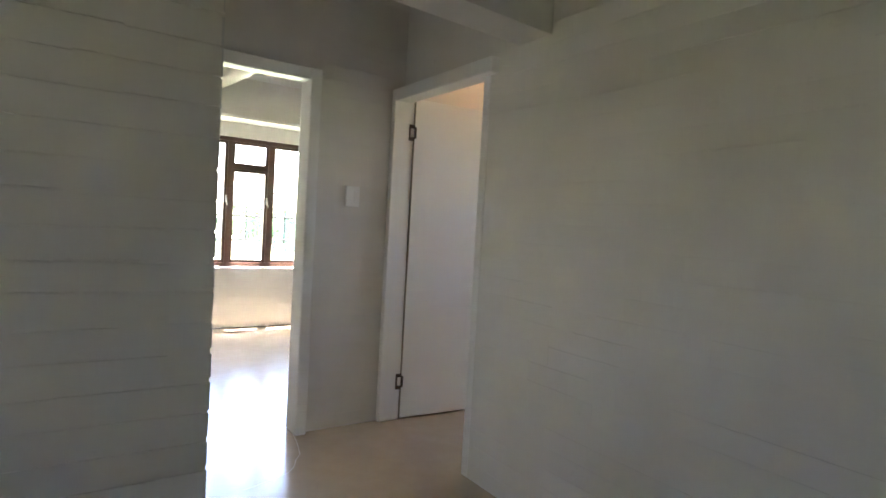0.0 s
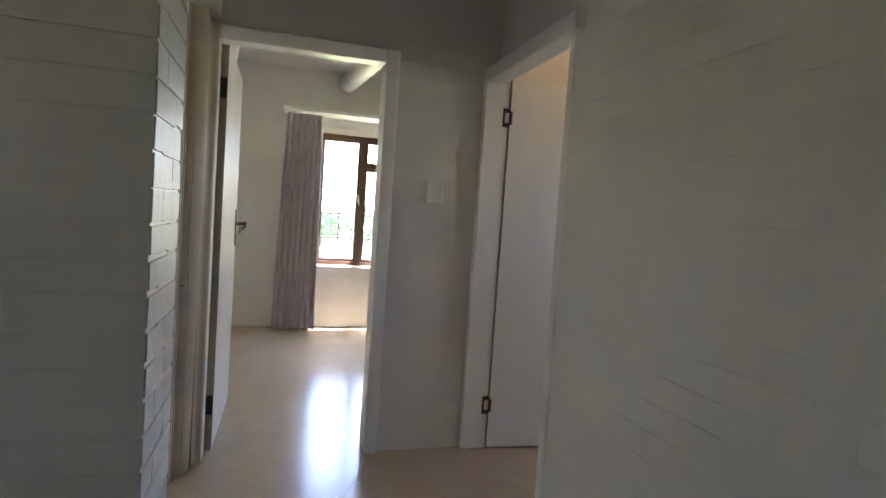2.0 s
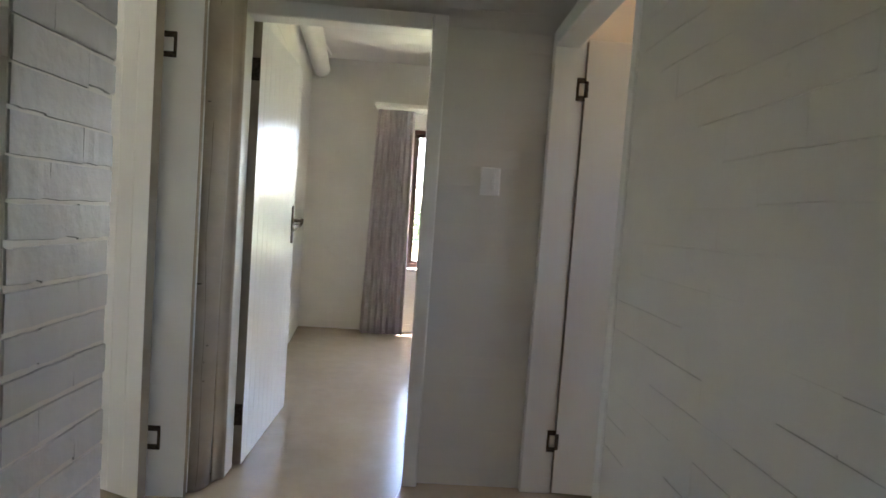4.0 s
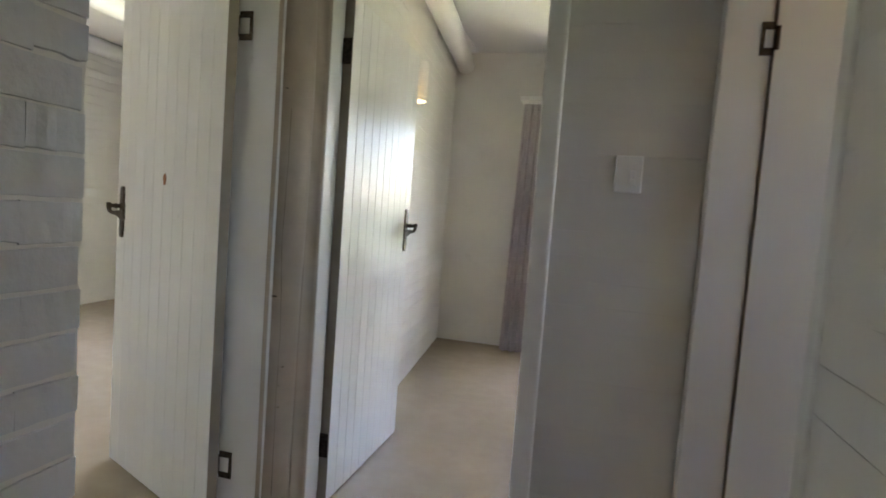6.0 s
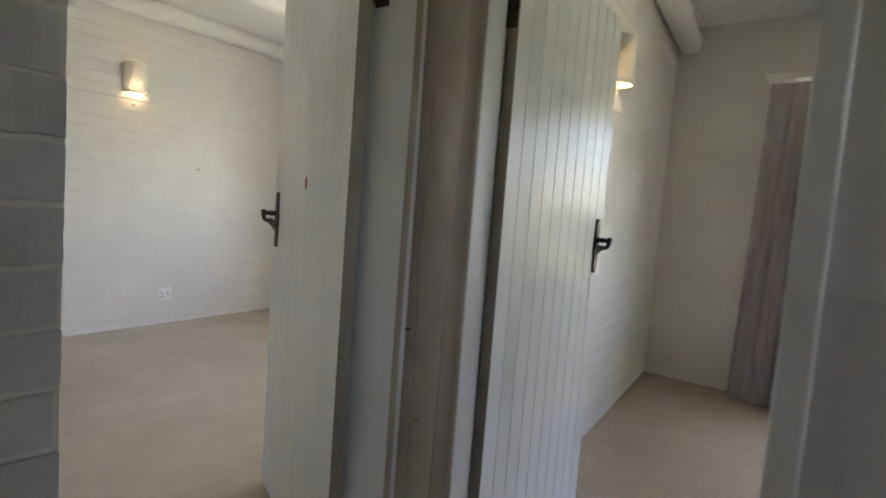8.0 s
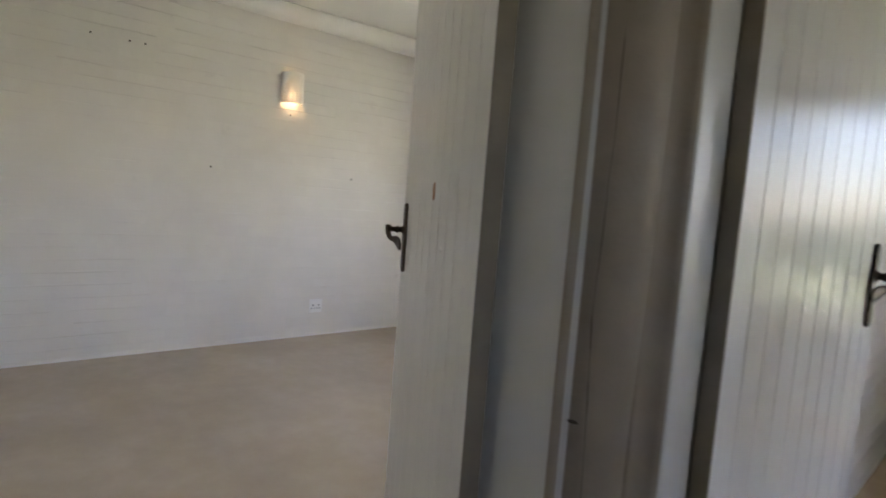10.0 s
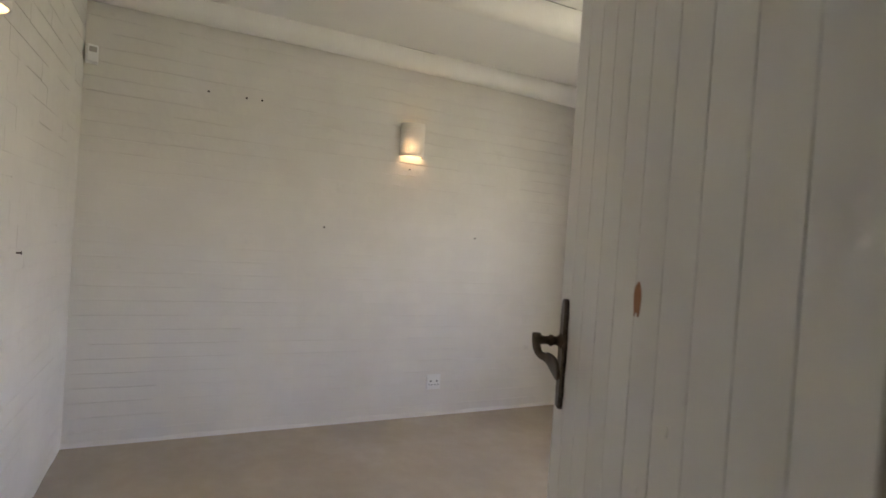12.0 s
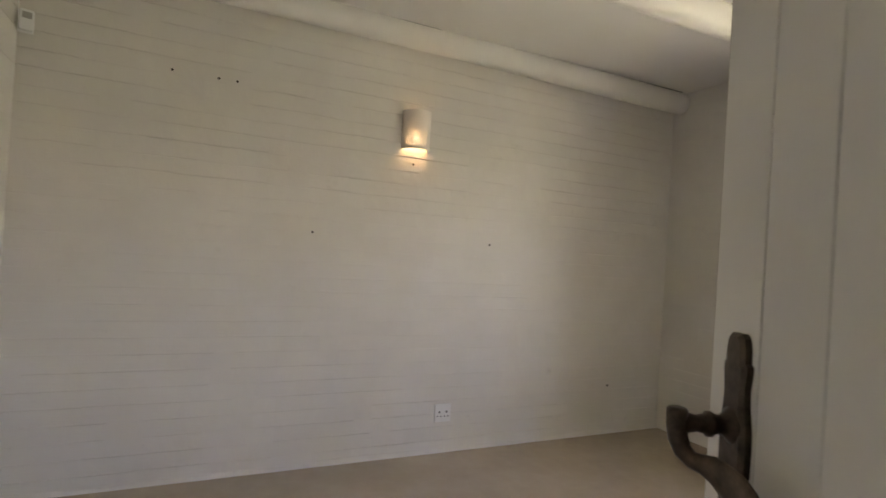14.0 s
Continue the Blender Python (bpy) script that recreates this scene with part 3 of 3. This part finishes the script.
def sconce(name, m, label):
    """Half-round white ceramic shade, pierced all over, open above and below."""
    ob = thing(name, label, "wall lamp", "wall sconces")
    bm = bmesh.new()
    R0, Hh, na, nz = 0.092, 0.24, 130, 110
    darts = random.Random(21)
    holes = []
    for k in range(6000):
        u, v = darts.uniform(-0.118, 0.118), darts.uniform(-0.100, 0.096)
        if v > 0.105 - 4.5 * u * u - 0.03 * abs(u) / 0.118:
            continue
        if all((u - a) ** 2 + (v - b) ** 2 > 0.0106 ** 2 for a, b, r in holes):
            holes.append((u, v, darts.uniform(0.0029, 0.0039)))
    bins = {}
    for h in holes:
        bins.setdefault((int(h[0] // 0.012), int(h[1] // 0.012)), []).append(h)
    vs = []
    for j in range(nz + 1):
        z = -Hh / 2 + Hh * j / nz
        vs.append([bm.verts.new((math.cos(math.pi * i / na) * R0, math.sin(math.pi * i / na) * R0 * 1.05, z)) for i in range(na + 1)])
    for j in range(nz):
        for i in range(na):
            u, v = ((i + 0.5) / na - 0.5) * math.pi * R0, ((j + 0.5) / nz - 0.5) * Hh
            p, q = int(u // 0.012), int(v // 0.012)
            near = (h for a in (p - 1, p, p + 1) for b in (q - 1, q, q + 1) for h in bins.get((a, b), ()))
            if not any((u - a) ** 2 + (v - b) ** 2 < r * r for a, b, r in near):
                bm.faces.new((vs[j][i], vs[j][i + 1], vs[j + 1][i + 1], vs[j + 1][i]))
    shade = part("shade", bm, CLAY, ob, smooth=True)
    s = shade.modifiers.new("thickness", "SOLIDIFY")
    s.thickness = 0.006
    bm = bmesh.new()
    bmesh.ops.create_uvsphere(bm, u_segments=14, v_segments=10, radius=0.012, matrix=Matrix.Translation((0, 0.04, -0.03)))
    part("bulb", bm, GLOW, ob, smooth=True)
    bm = bmesh.new()
    box(bm, -0.03, 0.03, 0.001, 0.012, -0.05, 0.05, bevel=0.003)
    part("bracket", bm, PLASTIC, ob)
    ob.matrix_world = m
    return ob


sconce("wall_sconce", pose(*on_sconce_wall(0.752, 2.035, 0.004), 0, 0, -90 + SCONCE_TURN), "lit white pierced ceramic wall sconce on painted brick")
bulb("sconce_light", on_sconce_wall(0.752, 1.985, 0.05), 0.055, 0.03, WARM)
sconce("wall_sconce", pose(-1.622, 1.48, 2.035, 0, 0, -84), "lit white pierced ceramic wall sconce beside the bedroom door")
bulb("sconce_light", (-1.572, 1.485, 1.985), 0.055, 0.03, WARM)
sconce("wall_sconce", pose(-3.45, -1.257, 2.02, 0, 0, 0), "lit white pierced ceramic wall sconce on the side wall")
bulb("sconce_light", (-3.45, -1.205, 1.975), 0.055, 0.03, WARM)
bulb("bathroom_light", (0.62, -0.2, 2.56), 0.10, 0.05, (1.0, 0.45, 0.13))

# ---- small fittings ----


def plate_box(name, w, h, label, category, m):
    ob = thing(name, label, category)
    bm = bmesh.new()
    box(bm, -w / 2, w / 2, 0, 0.010, -h / 2, h / 2, bevel=0.004, segments=3)
    part("plate", bm, PLASTIC, ob)
    ob.matrix_world = m
    return ob


switch = plate_box("light_switch", 0.086, 0.122, "white plastic light switch with a column of three rockers", "light switch", pose(-0.334, -0.003, 1.395, 0, 0, 180))
for k in (-1, 0, 1):
    bm = bmesh.new()
    box(bm, -0.022, -0.006, 0.009, 0.0135, k * 0.026 - 0.010, k * 0.026 + 0.010, bevel=0.002)
    part("rocker", bm, PLASTIC, switch)
socket = plate_box("power_socket", 0.118, 0.118, "white plastic double power socket low on the wall", "power socket", pose(*on_sconce_wall(1.05, 0.296, 0.0035), 0, 0, -90 + SCONCE_TURN))
for x in (-0.026, 0.026):
    bm = bmesh.new()
    rod(bm, (x, 0.0095, 0.006), (x, 0.0108, 0.006), 0.0065, None, 12)
    for s in (-1, 1):
        rod(bm, (x + s * 0.012, 0.0095, -0.022), (x + s * 0.012, 0.0108, -0.022), 0.0045, None, 12)
    part("pin_holes", bm, DARK, socket)
    bm = bmesh.new()
    box(bm, x - 0.008, x + 0.008, 0.009, 0.013, 0.028, 0.046, bevel=0.002)
    part("rocker", bm, PLASTIC, socket)

sensor = plate_box("alarm_sensor", 0.062, 0.108, "white plastic motion sensor high in the corner", "alarm sensor", pose(-5.215, -1.218, 2.245, 6, 0, -70))
bm = bmesh.new()
box(bm, -0.029, 0.029, 0.008, 0.034, -0.050, 0.050, bevel=0.008, segments=3)
part("case", bm, PLASTIC, sensor)
bm = bmesh.new()
box(bm, -0.019, 0.019, 0.033, 0.0365, 0.006, 0.036, bevel=0.0015)
part("lens", bm, mat("sensor_lens", (0.42, 0.40, 0.36), 0.4), sensor, "grey sensor lens")
bm = bmesh.new()
box(bm, -0.012, 0.012, -0.05, 0.004, -0.014, 0.014, bevel=0.003)
part("bracket", bm, PLASTIC, sensor)


def wall_nail(p, out):
    """A nail left in the wall, head outward."""
    bm = bmesh.new()
    p, out = Vector(p), Vector(out)
    rod(bm, p - out * 0.004, p + out * 0.014, 0.003, None, 8)
    rod(bm, p + out * 0.014, p + out * 0.016, 0.007, None, 10)
    tagged(new("wall_nail", finish("wall_nail", bm, NAIL)), "small dark rusty nail in the painted brick wall", "nail", "wall nails")


for y, z in ((-0.601, 2.152), (-0.378, 2.148), (-0.286, 2.148), (0.163, 1.374), (1.308, 1.374), (0.745, 1.83), (2.35, 0.42)):
    wall_nail(on_sconce_wall(y, z, 0.003), (1, 0, 0))

wall_nail((-4.093, -1.257, 1.178), (0, 1, 0))

# uneven paint-filled fillet where the sconce wall meets the floor
bm = bmesh.new()
run = []
for k in range(120):
    t = k / 119 * 4.33
    h = 0.030 + 0.016 * noise.noise(Vector((t * 3.1, 0.4, 0))) + 0.006 * noise.noise(Vector((t * 17.0, 2.0, 0)))
    d = 0.0055 + 0.0025 * noise.noise(Vector((t * 5.0, 7.0, 0)))
    run.append([bm.verts.new(v) for v in ((d + 0.005, t, 0.0), (d, t, h * 0.55), (0.004, t, h), (-0.002, t, h + 0.002))])
for p, q in zip(run, run[1:]):
    for i in range(3):
        bm.faces.new((p[i], q[i], q[i + 1], p[i + 1]))
bmesh.ops.recalc_face_normals(bm, faces=bm.faces)
fillet = tagged(new("baseboard", finish("baseboard", bm, WALL, True)), "uneven painted plaster fillet along the floor", "baseboard", kind="structure")
fillet.matrix_world = pose(-5.26, -1.26, 0, 0, 0, SCONCE_TURN)

# a mended hairline crack in the screed
bm = bmesh.new()
line = [(-1.05, -0.555), (-0.99, -0.54), (-0.937, -0.518), (-0.87, -0.50), (-0.815, -0.475), (-0.765, -0.42), (-0.735, -0.35), (-0.69, -0.29), (-0.668, -0.20), (-0.645, -0.10), (-0.633, 0.0)]
for (x0, y0), (x1, y1) in zip(line, line[1:]):
    rod(bm, (x0, y0, -0.0012), (x1, y1, -0.0012), 0.0022, 0.0022, 6, False)
tagged(new("floor_crack", finish("floor_crack", bm, mat("crack_filler", (0.60, 0.55, 0.47), 0.7))), "pale mended hairline crack in the screed", "crack", kind="structure")

# ---- outside ----
bm = bmesh.new()
bmesh.ops.create_grid(bm, x_segments=2, y_segments=2, size=400)
bmesh.ops.translate(bm, vec=(0, 0, -0.12), verts=bm.verts)
tagged(new("ground", finish("ground", bm, GRASS)), "sunlit green lawn outside the window", "lawn", kind="structure")

fence = thing("palisade_fence", "green steel palisade fence across the lawn", "fence")
FY = 18.5
for z in (0.22, 1.02):
    bm = bmesh.new()
    box(bm, -9, 13, FY + 0.03, FY + 0.07, z, z + 0.05)
    part("rail", bm, FENCE, fence)
bm = bmesh.new()
box(bm, -0.035, 0.035, -0.012, 0.012, -0.12, 1.22)
for v in bm.verts:
    if v.co.z > 1.0 and abs(v.co.x) > 0.01:
        v.co.x *= 0.35
pale = finish("pale", bm, FENCE)
for k in range(147):
    ob = new("pale", pale)
    ob.parent = fence
    ob.location = (-9 + k * 0.15, FY, 0.02 * math.sin(k * 1.7))
bm = bmesh.new()
box(bm, -0.04, 0.04, 0.07, 0.15, -0.12, 1.4, bevel=0.005)
postm = finish("post", bm, FENCE)
for k in range(10):
    ob = new("post", postm)
    ob.parent = fence
    ob.location = (-9 + k * 2.4, FY, 0)


def shrub(p, size, seed):
    """Garden shrub: short stems under a ragged crown of small leaves."""
    rng = random.Random(seed)
    ob = thing("shrub", "leafy green garden shrub behind the fence", "shrub", "shrubs behind the fence")
    bm = bmesh.new()
    for k in range(5):
        a = rng.uniform(0, 6.28)
        rod(bm, (0, 0, -0.15), (math.cos(a) * size * 0.35, math.sin(a) * size * 0.3, size * rng.uniform(0.6, 0.9)), 0.035, 0.012, 6)
    part("stem", bm, BARK, ob)
    verts, faces = [], []
    for k in range(1500):
        while True:
            v = Vector((rng.uniform(-1, 1), rng.uniform(-1, 1), rng.uniform(-1, 1)))
            if v.length < 1:
                break
        v = v.normalized() * (v.length ** 0.4) * (0.8 + 0.35 * noise.noise(v.normalized() * 2.3 + Vector((seed, 0, 0))))
        c = Vector((v.x * size * 0.8, v.y * size * 0.6, size * (0.62 + 0.55 * v.z)))
        r = Euler((rng.uniform(0, 6.28), rng.uniform(0, 6.28), rng.uniform(0, 6.28))).to_matrix()
        s = rng.uniform(0.05, 0.11)
        n = len(verts)
        verts += [c + r @ Vector(q) * s for q in ((-1, 0, 0), (0, -0.45, 0.1), (1, 0, 0), (0, 0.45, 0.1))]
        faces.append((n, n + 1, n + 2, n + 3))
    me = bpy.data.meshes.new("crown")
    me.from_pydata(verts, [], faces)
    me.materials.append(LEAF)
    crown = new("crown", me)
    crown.parent = ob
    ob.location = p
    return ob


rng = random.Random(9)
for k in range(13):
    shrub((-8 + k * 1.75 + rng.uniform(-0.4, 0.4), 21 + rng.uniform(-0.8, 1.5), -0.12), rng.uniform(1.1, 2.0), 30 + k)

# ---- bricks ----
COURSE, BRICK_L = 0.0855, 0.234


def brick_mesh(length, seed, gap, rough, depth):
    """One painted brick face: flat front, uneven arrises above and below that slope back into the joint."""
    rng = random.Random(seed)
    nx = 6
    half = length / 2
    lo = [-(COURSE / 2) + gap * rng.uniform(0.4, 0.8) for _ in range(nx + 1)]
    hi = [(COURSE / 2) - gap * rng.uniform(0.05, 0.3) for _ in range(nx + 1)]
    front = [[depth + rng.uniform(-rough, rough) for _ in range(nx + 1)] for _ in range(2)]
    verts = []
    for kind in range(4):
        for i in range(nx + 1):
            x = -half + length * i / nx
            y, z = ((-0.003, lo[i]), (front[0][i], lo[i] + (0.0008 + gap * 0.15 if gap else 0.0)), (front[1][i], hi[i] - (0.0006 + gap * 0.1 if gap else 0.0)), (-0.003, hi[i]))[kind]
            verts.append((x, y, z))
    w = nx + 1
    faces = [(r * w + i, r * w + i + 1, (r + 1) * w + i + 1, (r + 1) * w + i) for r in range(3) for i in range(nx)]
    faces += [(3 * w, 2 * w, w, 0), (nx, w + nx, 2 * w + nx, 3 * w + nx)]
    return verts, faces


def brick_face(wall, m, length, height, holes=(), near=(0.0, 99.0), gap=0.005, rough=0.00015, seed=1, depth=0.0022, uneven=0.0004, closed=6, material=WALL):
    """Running bond over a wall face: local x along, z up, y out. Bricks within near are objects, the rest one mesh."""
    rng = random.Random(seed)
    kinds = [brick_mesh(BRICK_L, seed * 50 + k, gap * (0.0 if k < closed else rng.choice((0.4, 0.8, 1.0, 1.4))), rough, depth) for k in range(14)]
    meshes = {}
    rest_v, rest_f, count = [], [], 0
    for c in range(int(math.ceil(height / COURSE))):
        z = (c + 0.5) * COURSE
        if z + COURSE / 2 > height + 0.02:
            break
        x = -BRICK_L * (0.5 if c % 2 else 1.0) + rng.uniform(-0.01, 0.01)
        while x < length:
            a, b = max(x, 0.0), min(x + BRICK_L, length)
            x += BRICK_L
            spans = [(a, b)]
            for (h0, h1, v0, v1) in holes:
                if z + COURSE * 0.4 > v0 and z - COURSE * 0.4 < v1:
                    spans = [s for (p, q) in spans for s in ((p, min(q, h0)), (max(p, h1), q))]
            for p, q in spans:
                if q - p < 0.03:
                    continue
                k = rng.randrange(len(kinds))
                s = (q - p) / BRICK_L
                out = rng.uniform(-uneven, uneven)
                mid = (p + q) / 2
                if near[0] <= mid <= near[1] and count < 300:
                    if k not in meshes:
                        me = bpy.data.meshes.new("brick")
                        me.from_pydata(kinds[k][0], [], kinds[k][1])
                        me.materials.append(material)
                        meshes[k] = me
                    ob = new("brick", meshes[k])
                    ob.parent = wall
                    ob.matrix_world = m @ pose(mid, out, z) @ Matrix.Diagonal((s, 1, 1, 1))
                    count += 1
                else:
                    n = len(rest_v)
                    rest_v += [tuple(m @ Vector((vx * s + mid, vy + out, vz + z))) for vx, vy, vz in kinds[k][0]]
                    rest_f += [tuple(i + n for i in f) for f in kinds[k][1]]
    if rest_v:
        me = bpy.data.meshes.new("brickwork")
        me.from_pydata(rest_v, [], rest_f)
        me.materials.append(material)
        ob = tagged(new("brickwork", me), kind="stuff")
        ob.parent = wall
        ob.matrix_world = Matrix()


bpy.context.view_layer.update()
# local y must point out of the wall: a turn of 0 faces +y, 180 faces -y, -90 faces +x, 90 faces -x
brick_face(wall_l, pose(-1.40, -1.43, 0, 0, 0, 180), 2.2, H, near=(0, 2.0), seed=2, gap=0.009, depth=0.003, closed=4)
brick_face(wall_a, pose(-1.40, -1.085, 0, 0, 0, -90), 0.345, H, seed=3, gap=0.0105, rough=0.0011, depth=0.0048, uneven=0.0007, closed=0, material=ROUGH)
brick_face(wall_c, pose(-0.05, -3.3, 0, 0, 0, 90), 2.395, H, holes=((2.0, 2.4, 2.1, 9),), near=(0.3, 2.4), seed=4, gap=0.0055, depth=0.0019, closed=9)
brick_face(wall_b, pose(-0.095, 0.0, 0, 0, 0, 180), 0.475, H, seed=5, gap=0.003, depth=0.0015)
brick_face(wall_s, wall_s.matrix_world @ pose(0, 4.33, 0, 0, 0, -90), 4.33, 2.66, near=(1.0, 3.5), seed=6, gap=0.0075, depth=0.0042, closed=4)
brick_face(wall_l, pose(-5.26, -1.26, 0, 0, 0, 0), 2.4, 2.65, near=(0, 2.0), seed=7, gap=0.005, depth=0.0022)
brick_face(wall_e, pose(-4.3, 3.07, 0, 0, 0, 180), 1.17, 2.68, seed=8, gap=0.006)
brick_face(wall_w, pose(2.2, 3.24, 0, 0, 0, 180), 4.0, H, holes=((2.2 - WX1, 2.2 - WX0, WZ0 - 0.05, WZ1),), near=(1.4, 3.2), seed=9, gap=0.004, closed=5, depth=0.0015)
brick_face(wall_ab, wall_ab.matrix_world @ pose(0, 3.085, 0, 0, 0, -90), 3.085, H, near=(0.0, 2.4), seed=10, gap=0.004, depth=0.0015)
